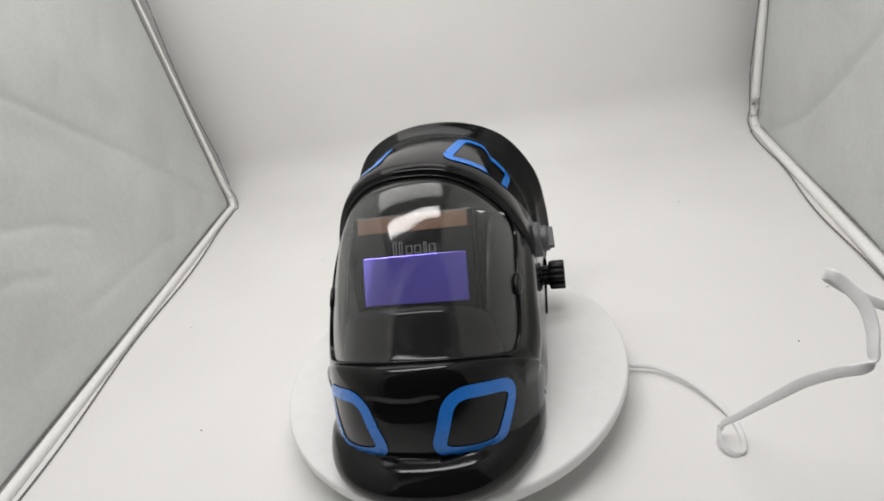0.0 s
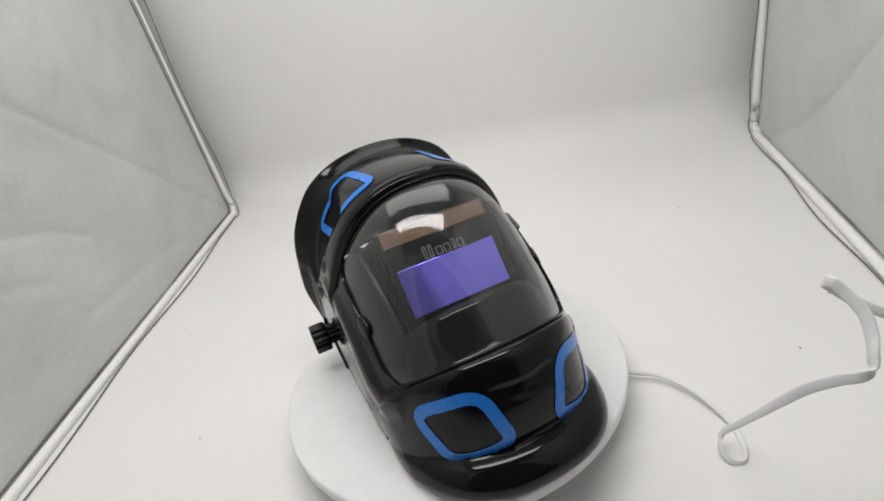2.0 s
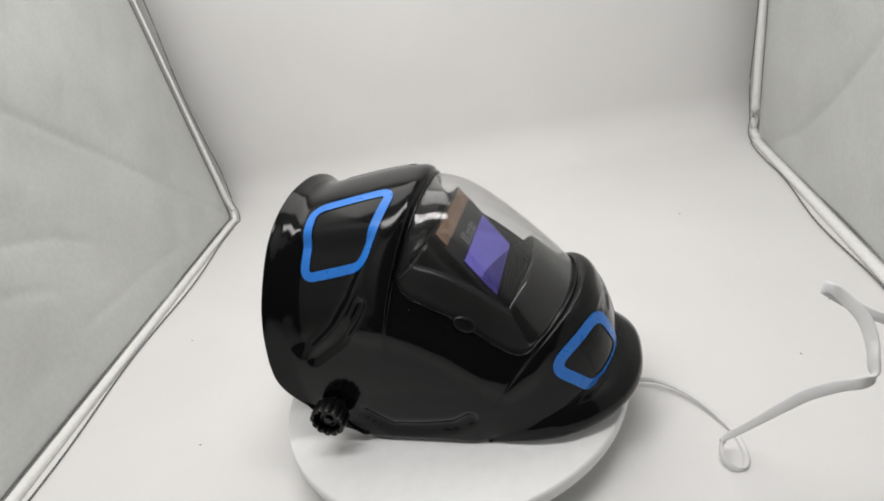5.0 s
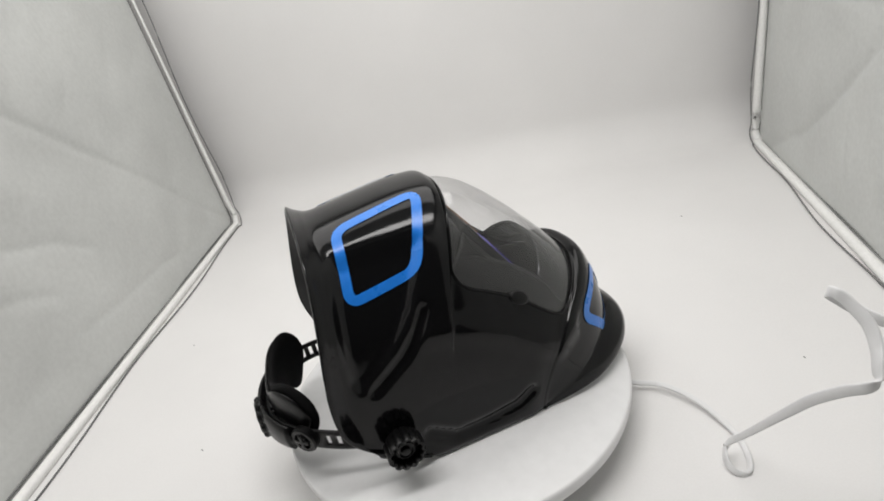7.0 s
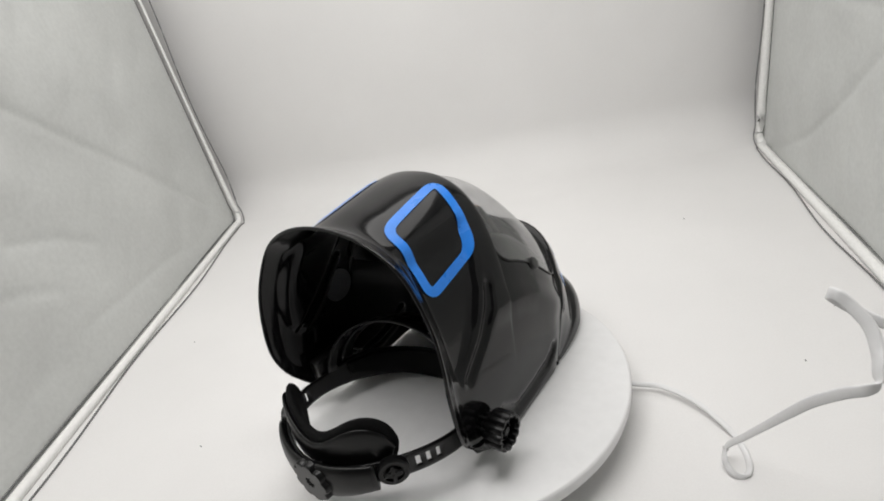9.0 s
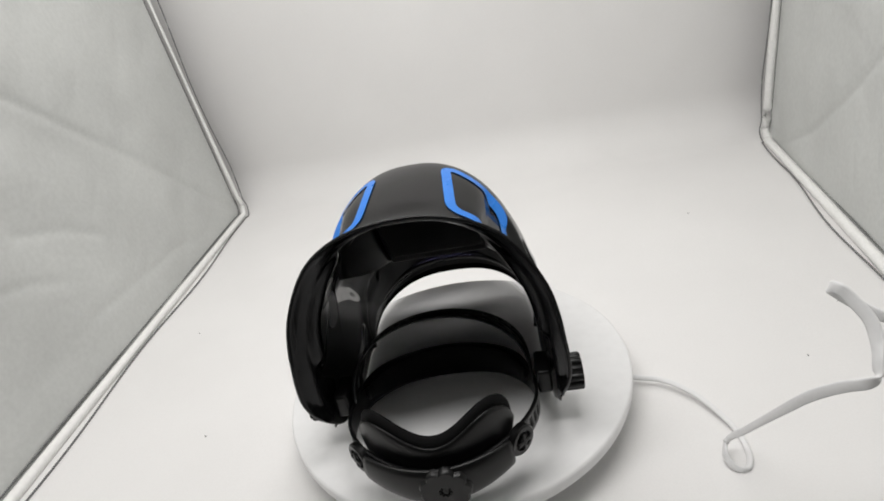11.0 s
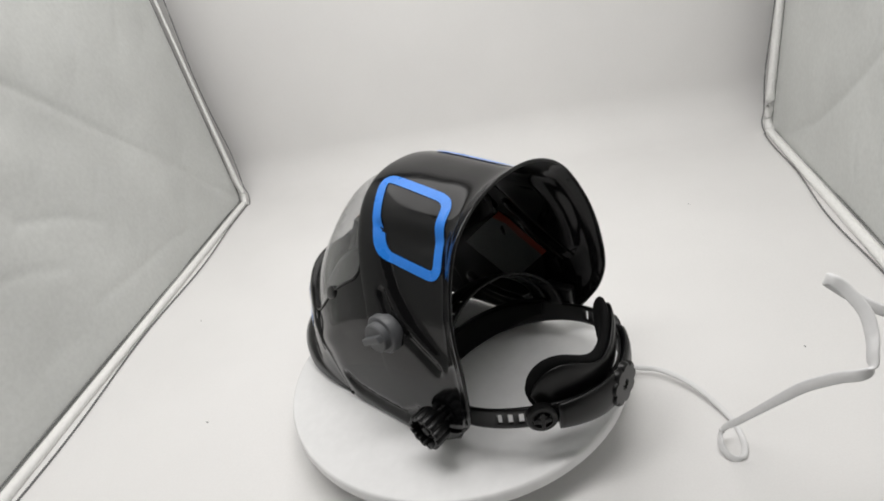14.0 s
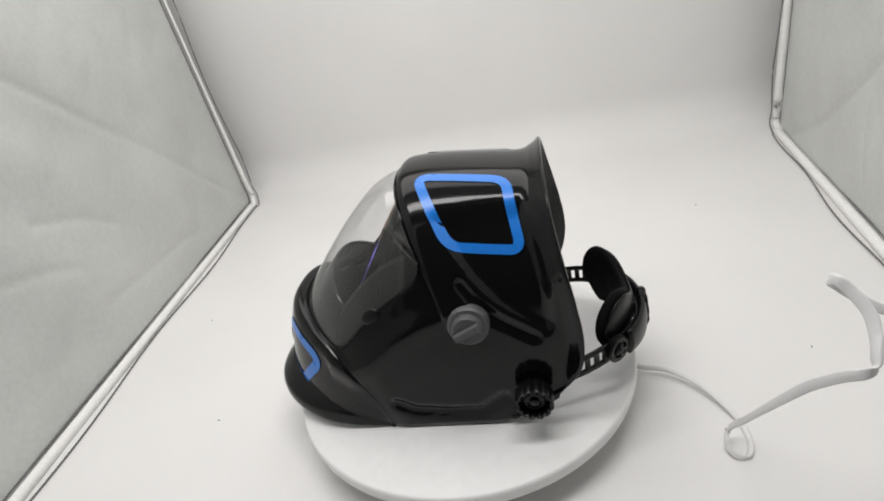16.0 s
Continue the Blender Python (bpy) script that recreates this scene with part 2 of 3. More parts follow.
def build_tent():
    tent_wall("wall_left", LEFT_BACK, LEFT_FRONT, -1, "wrinkled silver-grey cloth side wall of the photo tent")
    tent_wall("wall_right", RIGHT_BACK, RIGHT_FRONT, 1, "wrinkled silver-grey cloth side wall with white piped edge")
    # one white sheet, floor and back wall with a wide curve between them
    prof = [(-0.62 + 1.34 * k / 8, FLOOR_Z) for k in range(9)]
    R = 0.11
    prof += [(0.72 + R * math.sin(a), FLOOR_Z + R - R * math.cos(a)) for a in (math.pi / 2 * k / 16 for k in range(1, 17))]
    prof += [(0.83, FLOOR_Z + R + (TENT_TOP - FLOOR_Z - R) * k / 6) for k in range(1, 7)]
    rows = []
    for y, z in prof:
        row = []
        for i in range(41):
            u = i / 40
            x = -0.75 + 1.75 * u
            yy = y - (x * 0.205 - 0.03) * max(0.0, min(1.0, (y + 0.1) / 0.7))
            row.append((x, yy, z + 0.002 * noise.noise(Vector((x * 3, y * 3, z * 3)))))
        rows.append(row)
    bm = bmesh.new()
    grid_faces(bm, rows)
    bmesh.ops.recalc_face_normals(bm, faces=bm.faces)
    thick(thing("backdrop", bm, SHEET, "seamless white cloth sheet curving up behind the turntable", "backdrop", "structure"), 0.002)
    # front wall of the tent with its arched opening, behind the camera
    bm = bmesh.new()
    outer, inner = [], []
    for k in range(41):
        a = math.pi * k / 40
        inner.append((-0.09 + 0.46 * math.cos(a), -0.60, 0.70 + 0.35 * math.sin(a)))
    inner = [(0.37, -0.60, FLOOR_Z + 0.004)] + inner + [(-0.55, -0.60, FLOOR_Z + 0.004)]
    for x, y, z in inner:
        dx, dz = x, z - 0.40
        k = min(0.95 / max(abs(dx), 1e-6), 0.70 / max(dz, 1e-6) if dz > 0 else 0.45 / max(-dz, 1e-6))
        outer.append((dx * k, y, 0.40 + dz * k))
    grid_faces(bm, [inner, outer])
    thick(thing("wall_front", bm, SHEET, "white cloth front flap of the tent with an arched opening", "tent wall", "structure"), 0.004)
    bm = bmesh.new()
    box(bm, pose(0.1, 0.30, TENT_TOP + 0.012), 1.9, 1.40, 0.012)
    thing("ceiling", bm, SILVER, "silver-grey cloth roof of the photo tent", "tent roof", "structure", smooth=False)
    # the second housing belongs to the added fill panel
    for lamp_x, lamp_y, lamp_long, lamp_wide, _, _ in LEDS_AND_FILL:
        light = tagged(new("led_and_fill_light"), "white light under the tent roof; the wide rear one is added fill", "lamp", "led strips of the tent")
        light.location = (lamp_x, lamp_y, TENT_TOP)
        bm = bmesh.new()
        box(bm, pose(0, 0, -0.004), lamp_long + 0.03, lamp_wide + 0.03, 0.016, 0.003)
        part("housing", bm, PIPING, light)


build_tent()


def build_lint():
    rng = random.Random(5)
    bm = bmesh.new()
    for x, y in ((0.47, 0.34), (-0.335, 0.035), (-0.42, 0.30), (0.50, 0.02), (0.12, 0.52), (-0.30, -0.10), (0.40, -0.06), (-0.20, 0.44)):
        a, r = rng.uniform(0, 3.14), rng.uniform(0.0011, 0.0018)
        tube(bm, [(x + k * r * math.cos(a), y + k * r * math.sin(a) + 0.0004 * k * k, FLOOR_Z + 0.0026) for k in (-1, 0, 1)], 0.0006, 5)
    thing("lint", bm, SEAM_SHADOW, "tiny dark lint specks lying on the white sheet", "lint", "stuff")


build_lint()


# ---- turntable ----
def build_turntable():
    t = tagged(new("turntable"), "round white motorised display turntable on the white sheet", "turntable")
    t.location = (0, 0, FLOOR_Z)
    bm = bmesh.new()
    lathe(bm, [(0.125, 0.0), (0.132, 0.002), (0.132, 0.030), (0.120, 0.034)], n=64)
    sharp(part("base", bm, WHITE_DISC, t), 40)
    bm = bmesh.new()
    lathe(bm, [(0.185, 0.0335), (0.197, 0.0340), (0.1995, 0.036), (0.2003, 0.039), (0.2003, 0.0465), (0.1995, 0.0488), (0.1975, 0.0500)], n=160)
    platter = part("platter", bm, WHITE_DISC, t, "white round platter with a rounded rim")
    sharp(platter, 40)
    return platter


platter = build_turntable()


# ---- helmet shell: arches from a foot on the platter over a point of the middle line ----
# middle line b, c; foot a, b, c; backward bow of the side; roundness of the front
ARCHES = [
    (0.119, 0.2535, 0.1225, 0.086, 0.034, 0.052, 2.3),
    (0.110, 0.2475, 0.1220, 0.082, 0.024, 0.047, 2.2),
    (0.097, 0.2440, 0.1215, 0.075, 0.014, 0.040, 2.1),
    (0.065, 0.2480, 0.1210, 0.058, 0.004, 0.026, 2.0),
    (0.020, 0.2530, 0.1210, 0.044, 0.002, 0.010, 2.0),
    (-0.010, 0.2535, 0.1210, 0.037, 0.002, 0.003, 2.0),
    (-0.020, 0.2500, 0.1210, 0.033, 0.002, 0.0, 2.0),
    (-0.024, 0.2440, 0.1210, 0.030, 0.002, 0.0, 2.0),
    (-0.040, 0.2400, 0.1210, 0.018, 0.002, 0.0, 2.0),
    (-0.062, 0.2285, 0.1210, 0.001, 0.002, 0.0, 2.0),
    (-0.092, 0.2020, 0.1210, -0.024, 0.002, 0.0, 2.0),
    (-0.128, 0.1625, 0.1210, -0.047, 0.002, 0.0, 2.0),
    (-0.150, 0.1355, 0.1185, -0.060, 0.002, 0.0, 1.95),
    (-0.156, 0.1285, 0.1180, -0.062, 0.002, 0.0, 1.95),
    (-0.165, 0.1310, 0.1180, -0.064, 0.002, 0.0, 1.9),
    (-0.174, 0.1230, 0.1175, -0.066, 0.002, 0.0, 1.9),
    (-0.183, 0.1000, 0.1170, -0.066, 0.002, 0.0, 1.8),
    (-0.189, 0.0760, 0.1165, -0.066, 0.002, 0.0, 1.6),
    (-0.191, 0.0570, 0.1160, -0.065, 0.002, 0.0, 1.4),
    (-0.188, 0.0500, 0.1160, -0.064, 0.002, 0.0, 1.25),
    (-0.201, 0.0450, 0.1165, -0.062, 0.002, 0.0, 1.1),
    (-0.214, 0.0350, 0.1165, -0.061, 0.001, 0.0, 1.05),
    (-0.216, 0.0240, 0.1165, -0.060, 0.000, 0.0, 1.0),
    (-0.212, 0.0150, 0.1150, -0.060, 0.000, 0.0, 1.0),
]
HOOD_S, COLLAR_S = 7.0, 13.0      # the visor's stretch of the arches
VISOR_PHI = 0.54                  # share of the arch that the visor takes
NS = len(ARCHES) - 1
_arch = np.array(ARCHES)


def arch_at(s):
    s = min(max(s, 0.0), NS)
    k = min(int(s), NS - 1)
    t = s - k
    p1, p2 = _arch[k], _arch[k + 1]
    p0 = _arch[k - 1] if k else 2 * p1 - p2
    p3 = _arch[k + 2] if k + 2 <= NS else 2 * p2 - p1
    return 0.5 * (2 * p1 + (p2 - p0) * t + (2 * p0 - 5 * p1 + 4 * p2 - p3) * t * t + (3 * p1 - p0 - 3 * p2 + p3) * t ** 3)


# side pocket, cheek edge and low groove on each side, b and c
PANEL = ((0.020, 0.221), (0.034, 0.196), (0.050, 0.170), (0.069, 0.146), (0.098, 0.121), (0.109, 0.116), (0.114, 0.124), (0.113, 0.150), (0.108, 0.185), (0.098, 0.221))
CHANNEL = ((0.036, 0.166), (0.046, 0.150), (0.066, 0.130), (0.098, 0.109))
CHEEK = ((0.040, 0.142), (0.012, 0.136), (-0.012, 0.126), (-0.040, 0.110), (-0.072, 0.083), (-0.092, 0.070), (-0.112, 0.078))
SWOOSH = ((-0.050, 0.036), (-0.034, 0.026), (0.000, 0.021), (0.035, 0.020), (0.060, 0.038))


def moulding(a, b, c):
    """How deep the moulded panels and grooves lie at a place of the shell."""
    deep = 0.0
    if abs(a) > 0.05 and b > -0.12:
        inside, d = False, 9.0
        for q, r in zip(PANEL, PANEL[1:] + PANEL[:1]):
            d = min(d, segment_distance((b, c), q, r))
            if (q[1] > c) != (r[1] > c) and b < q[0] + (c - q[1]) / (r[1] - q[1]) * (r[0] - q[0]):
                inside = not inside
        deep += 0.0075 * ease(0.5 + (d if inside else -d) / 0.014)
        d = min(segment_distance((b, c), q, r) for q, r in zip(CHANNEL, CHANNEL[1:]))
        deep += 0.0038 * ease(1.45 - d / 0.0055)
        d = min(segment_distance((b, c), q, r) for q, r in zip(CHEEK, CHEEK[1:]))
        deep -= 0.0028 * ease(1 - d / 0.020)
        d = min(segment_distance((b, c), q, r) for q, r in zip(SWOOSH, SWOOSH[1:]))
        deep += 0.004 * ease(1.2 - d / 0.009)
    if abs(a) < 0.035 and b < -0.15:
        d = math.hypot(a / 0.030, (c - 0.108) / 0.018)
        if c < 0.108:
            deep += 0.0025 * ease((1 - d) / 0.15)
    return deep


def shell_point(s, u, out=0.0, moulded=True):
    """s along the arches, u from -1 (foot) over 0 (middle line) to 1."""
    mb, mc, fa, fb, fc, bow, front = arch_at(s)
    ang = abs(u) * math.pi / 2
    C = max(math.cos(ang), 0.0) ** 0.93
    a = fa * math.sin(ang) ** 0.80
    a *= 1 - 0.085 * max(0.0, (0.5 - C) / 0.5) ** 1.1
    if s < 2:
        a += 0.0092 * ease(C / 0.3) * ease((2 - s) / 2) * ease(ang / 0.6)
    if s < HOOD_S:
        a += 0.0045 * ease((C - 0.42) / 0.25) * ease((HOOD_S - s) / 1.0) * ease(ang / 0.6)
    b = fb + (mb - fb) * C ** front + bow * math.sin(math.pi * C ** 0.55)
    c = fc + (mc - fc) * C
    p = Vector((math.copysign(a, u), b, c))
    deep = moulding(*p) if moulded else 0.0
    if deep:
        way = Vector((p.x, 0, 0.3 * p.z)) if b > -0.15 else Vector((0, -1, 0.3))
        p -= deep * way.normalized()
    if out:
        p += out * shell_normal(s, u, moulded)
    return p


def shell_normal(s, u, moulded=True):
    e = 0.03
    ds = shell_point(min(s + e, NS), u, 0.0, moulded) - shell_point(max(s - e, 0), u, 0.0, moulded)
    uu = min(max(u, -0.99), 0.99)
    du = shell_point(s, uu + 0.01, 0.0, moulded) - shell_point(s, uu - 0.01, 0.0, moulded)
    n = ds.cross(du)
    n.normalize()
    side = shell_point(s, uu, 0.0, moulded) - Vector((0, 0.0, 0.06))
    return n if n.dot(side) > 0 else -n


def find_su(p):
    """The arch and share of the shell nearest to a point."""
    p = Vector(p)
    best, s, u = 9.0, 0.0, 0.0
    for i in range(0, NS * 4 + 1):
        for j in range(-20, 21):
            d = (shell_point(i / 4, j / 20, 0.0, False) - p).length
            if d < best:
                best, s, u = d, i / 4, j / 20
    step_s, step_u = 0.125, 0.025
    for _ in range(6):
        for ss in (s - step_s, s, s + step_s):
            for uu in (u - step_u, u, u + step_u):
                if 0 <= ss <= NS and abs(uu) <= 1:
                    d = (shell_point(ss, uu, 0.0, False) - p).length
                    if d < best:
                        best, s, u = d, ss, uu
        step_s, step_u = step_s / 2, step_u / 2
    return s, u


helmet = tagged(new("welding_helmet"), "glossy black welding helmet with blue outlines on the turntable", "helmet")


def visor_limit(s):
    """Share of the arch that belongs to the visor; less near its rounded corners."""
    x = abs((s - (HOOD_S + COLLAR_S) / 2) / ((COLLAR_S - HOOD_S) / 2))
    round_off = 0.33 if s > (HOOD_S + COLLAR_S) / 2 else 0.14
    return VISOR_PHI * (1 - round_off * min(x, 1.0) ** 4.5 * max(0.0, 1 - max(0.0, x - 1) * 2))


def build_shell():
    S = [k / 12 for k in range(NS * 12 + 1)]
    K = [k / 16 for k in range(-16, 17)]

    def shares(s):
        lim = visor_limit(s)
        low = [lim + (1 - lim) * k / 44 for k in range(1, 45)]
        return [-x for x in low[::-1]] + [lim * k for k in K] + low
    bm = bmesh.new()
    vs = [[bm.verts.new(shell_point(s, u)) for u in shares(s)] for s in S]
    for i in range(len(S) - 1):
        for j in range(len(vs[0]) - 1):
            sm = (S[i] + S[i + 1]) / 2
            if HOOD_S < sm < COLLAR_S and 44 <= j < 44 + 32:
                continue
            bm.faces.new((vs[i][j], vs[i][j + 1], vs[i + 1][j + 1], vs[i + 1][j]))
    for v in [v for v in bm.verts if not v.link_faces]:
        bm.verts.remove(v)
    bmesh.ops.recalc_face_normals(bm, faces=bm.faces)
    if sum((f.normal.z for f in bm.faces)) < 0:
        bmesh.ops.reverse_faces(bm, faces=bm.faces)
    thick(part("shell", bm, GLOSS, helmet, "glossy black moulded shell"), 0.003)
    bm = bmesh.new()
    S2 = [HOOD_S - 0.2 + (COLLAR_S - HOOD_S + 0.35) * k / 48 for k in range(49)]
    grid_faces(bm, [[shell_point(s, min(visor_limit(s) * 1.015, VISOR_PHI * 1.015) * k / 28) - 0.0014 * shell_normal(s, visor_limit(s) * k / 28)
                     for k in range(-28, 29)] for s in S2])
    bmesh.ops.recalc_face_normals(bm, faces=bm.faces)
    if sum(f.normal.z for f in bm.faces) < 0:
        bmesh.ops.reverse_faces(bm, faces=bm.faces)
    v = part("visor", bm, CLEAR, helmet, "clear bulging cover lens")
    v.visible_shadow = False
    # thin dark rim that holds the lens
    loop = [(HOOD_S + (COLLAR_S - HOOD_S) * k / 60) for k in range(61)]
    ring = [shell_point(s, visor_limit(s), 0.0004) for s in loop]
    ring += [shell_point(COLLAR_S, visor_limit(COLLAR_S) * (1 - k / 15), 0.0004) for k in range(1, 30)]
    ring += [shell_point(s, -visor_limit(s), 0.0004) for s in loop[::-1]]
    ring += [shell_point(HOOD_S, -visor_limit(HOOD_S) * (1 - k / 15), 0.0004) for k in range(1, 31)]
    bm = bmesh.new()
    tube(bm, ring, 0.0012, 6)
    part("lens_rim", bm, GLOSS, helmet)
    for side in (-1, 1):
        q = find_su((side * 0.089, -0.057, 0.134))
        p, n = shell_point(*q, 0.0005), shell_normal(*q)
        m = Matrix.Translation(p) @ n.to_track_quat("Z", "Y").to_matrix().to_4x4() @ Matrix.Rotation(radians(side * 35), 4, "Z") @ Matrix.Diagonal((1.0, 0.62, 1, 1))
        bm = bmesh.new()
        lathe(bm, [(0.011, -0.002), (0.011, 0.001), (0.009, 0.0018), (0.004, 0.002)], m, 28)
        part("lens_clip", bm, SATIN, helmet, "oval black lens clip")


build_shell()


def band(corners, width, name, label="", lift=0.0009, mat=BLUE, radius=0.19):
    """A printed outline on the shell: rounded corners between given places, width in metres."""
    su = [np.array(find_su(c)) for c in corners]
    n = len(su)
    pts = []
    for i in range(n):
        p, q, r = su[i - 1], su[i], su[(i + 1) % n]
        a, b = q + (p - q) * radius, q + (r - q) * radius
        for k in range(9):
            t = k / 8
            pts.append((1 - t) ** 2 * a + 2 * t * (1 - t) * q + t * t * b)
        c = r + (q - r) * radius
        for k in range(1, 14):
            pts.append(b + (c - b) * k / 14)
    P = [shell_point(*p, 0.0, False) for p in pts]
    N = [shell_normal(*p, False) for p in pts]
    m = len(P)
    rows = []
    for i in range(m):
        d = (P[(i + 1) % m] - P[i - 1]).normalized()
        s = N[i].cross(d).normalized()
        w = width
        row = []
        for k in range(5):
            q = P[i] + s * (k / 4 - 0.5) * w
            row.append(q)
        rows.append(row)
    # settle each point on the shell
    bm = bmesh.new()
    vs = []
    for i, row in enumerate(rows):
        line = []
        for q in row:
            s0, u0 = pts[i]
            for _ in range(4):
                o = shell_point(s0, u0, 0.0, False)
                es = (shell_point(s0 + 0.01, u0, 0.0, False) - o) / 0.01 if s0 < NS - 0.02 else (o - shell_point(s0 - 0.01, u0, 0.0, False)) / 0.01
                eu = (shell_point(s0, u0 + 0.002, 0.0, False) - o) / 0.002
                d = q - o
                A = np.array([[es.dot(es), es.dot(eu)], [es.dot(eu), eu.dot(eu)]]) + 1e-9 * np.eye(2)
                ds, du = np.linalg.solve(A, [es.dot(d), eu.dot(d)])
                s0, u0 = s0 + float(np.clip(ds, -0.5, 0.5)), u0 + float(np.clip(du, -0.05, 0.05))
                s0 = min(max(s0, 0), NS)
            line.append(bm.verts.new(shell_point(s0, u0, lift)))
        vs.append(line)
    for i in range(m):
        a, b = vs[i], vs[(i + 1) % m]
        for k in range(4):
            bm.faces.new((a[k], a[k + 1], b[k + 1], b[k]))
    bmesh.ops.recalc_face_normals(bm, faces=bm.faces)
    return part(name, bm, mat, helmet, label)


for side in (-1, 1):
    band([(side * 0.036, 0.003, 0.248), (side * 0.042, 0.086, 0.237), (side * 0.091, 0.095, 0.190), (side * 0.087, 0.029, 0.199)], 0.0095,
         "upper_outline", "bright blue rounded outline on the hood")
    band([(side * 0.037, -0.169, 0.106), (side * 0.022, -0.189, 0.059), (side * 0.065, -0.160, 0.045), (side * 0.081, -0.126, 0.078)], 0.0115,
         "lower_outline", "bright blue rounded outline on the chin", radius=0.28)


def side_knobs():
    prof = [(0.012, 0.0), (0.0125, 0.007), (0.0170, 0.008), (0.0183, 0.010), (0.0183, 0.0250), (0.0175, 0.0265), (0.0156, 0.0267), (0.0148, 0.0255), (0.0144, 0.016)]
    for side in (-1, 1):
        m = pose(side * 0.112, 0.090, 0.050, 0, 90 * side, 0)
        bm = bmesh.new()
        lathe(bm, prof, m, 72, 12, 0.0022)
        k = part("headband_knob", bm, SATIN, helmet, "fluted black side knob")
        sharp(k, 40)
        bm = bmesh.new()
        lathe(bm, [(0.0090, 0.015), (0.0090, 0.0212), (0.0072, 0.0215), (0.0066, 0.0195), (0.0045, 0.0195), (0.0042, 0.0230), (0.0032, 0.0235)], m, 28)
        sharp(part("screw", bm, SATIN, k), 40)
    m = pose(0.110, 0.039, 0.129, 0, 84, 0)
    bm = bmesh.new()
    lathe(bm, [(0.0195, -0.004), (0.0195, 0.006), (0.018, 0.008), (0.0145, 0.0085), (0.0140, 0.0145), (0.0130, 0.0155)], m, 48)
    k = part("shade_knob", bm, GREY, helmet, "dark grey shade dial")
    sharp(k, 40)
    bm = bmesh.new()
    box(bm, m @ pose(0, 0, 0.017, 0, 0, 25), 0.007, 0.026, 0.008, 0.0015)
    part("grip", bm, GREY, k, smooth=False)


side_knobs()


def inner_label():
    """A grey sticker with a red edge on the inside of the left wall."""
    corners = [Vector(p) for p in ((-0.104, 0.015, 0.150), (-0.109, 0.076, 0.107), (-0.111, 0.020, 0.050), (-0.109, -0.046, 0.094))]
    for name, f0, f1, mat, label in (("red_edge", 0.0, 0.13, RED, "dull red edge of the sticker"), ("sticker", 0.13, 1.0, STICKER, "dark grey safety sticker")):
        bm = bmesh.new()
        rows = []
        for i in range(4):
            f = f0 + (f1 - f0) * i / 3
            row = []
            for j in range(5):
                p = corners[0].lerp(corners[1], j / 4).lerp(corners[3].lerp(corners[2], j / 4), f)
                row.append(shell_point(*find_su(p), -0.0042))
            rows.append(row)
        grid_faces(bm, rows)
        part(name, bm, mat, helmet, label)


inner_label()


# ---- the filter cassette behind the visor ----
def filter_plane(u, v, out=0.0):
    """u across, v down the cassette from its upper edge, in metres."""
    down = Vector((0, -0.545, -0.838))
    return Vector((0.0, -0.033, 0.2125)) + Vector((u, 0, 0)) + v * down + out * Vector((0, -0.838, 0.545))


def quad_box(bm, u0, u1, v0, v1, d0, d1, bevel=0.001):
    c = filter_plane((u0 + u1) / 2, (v0 + v1) / 2, (d0 + d1) / 2)
    m = Matrix.Translation(c) @ Matrix(((1, 0, 0), (0, -0.545, -0.838), (0, -0.838, 0.545))).transposed().to_4x4()
    box(bm, m, u1 - u0, v1 - v0, abs(d1 - d0), bevel)


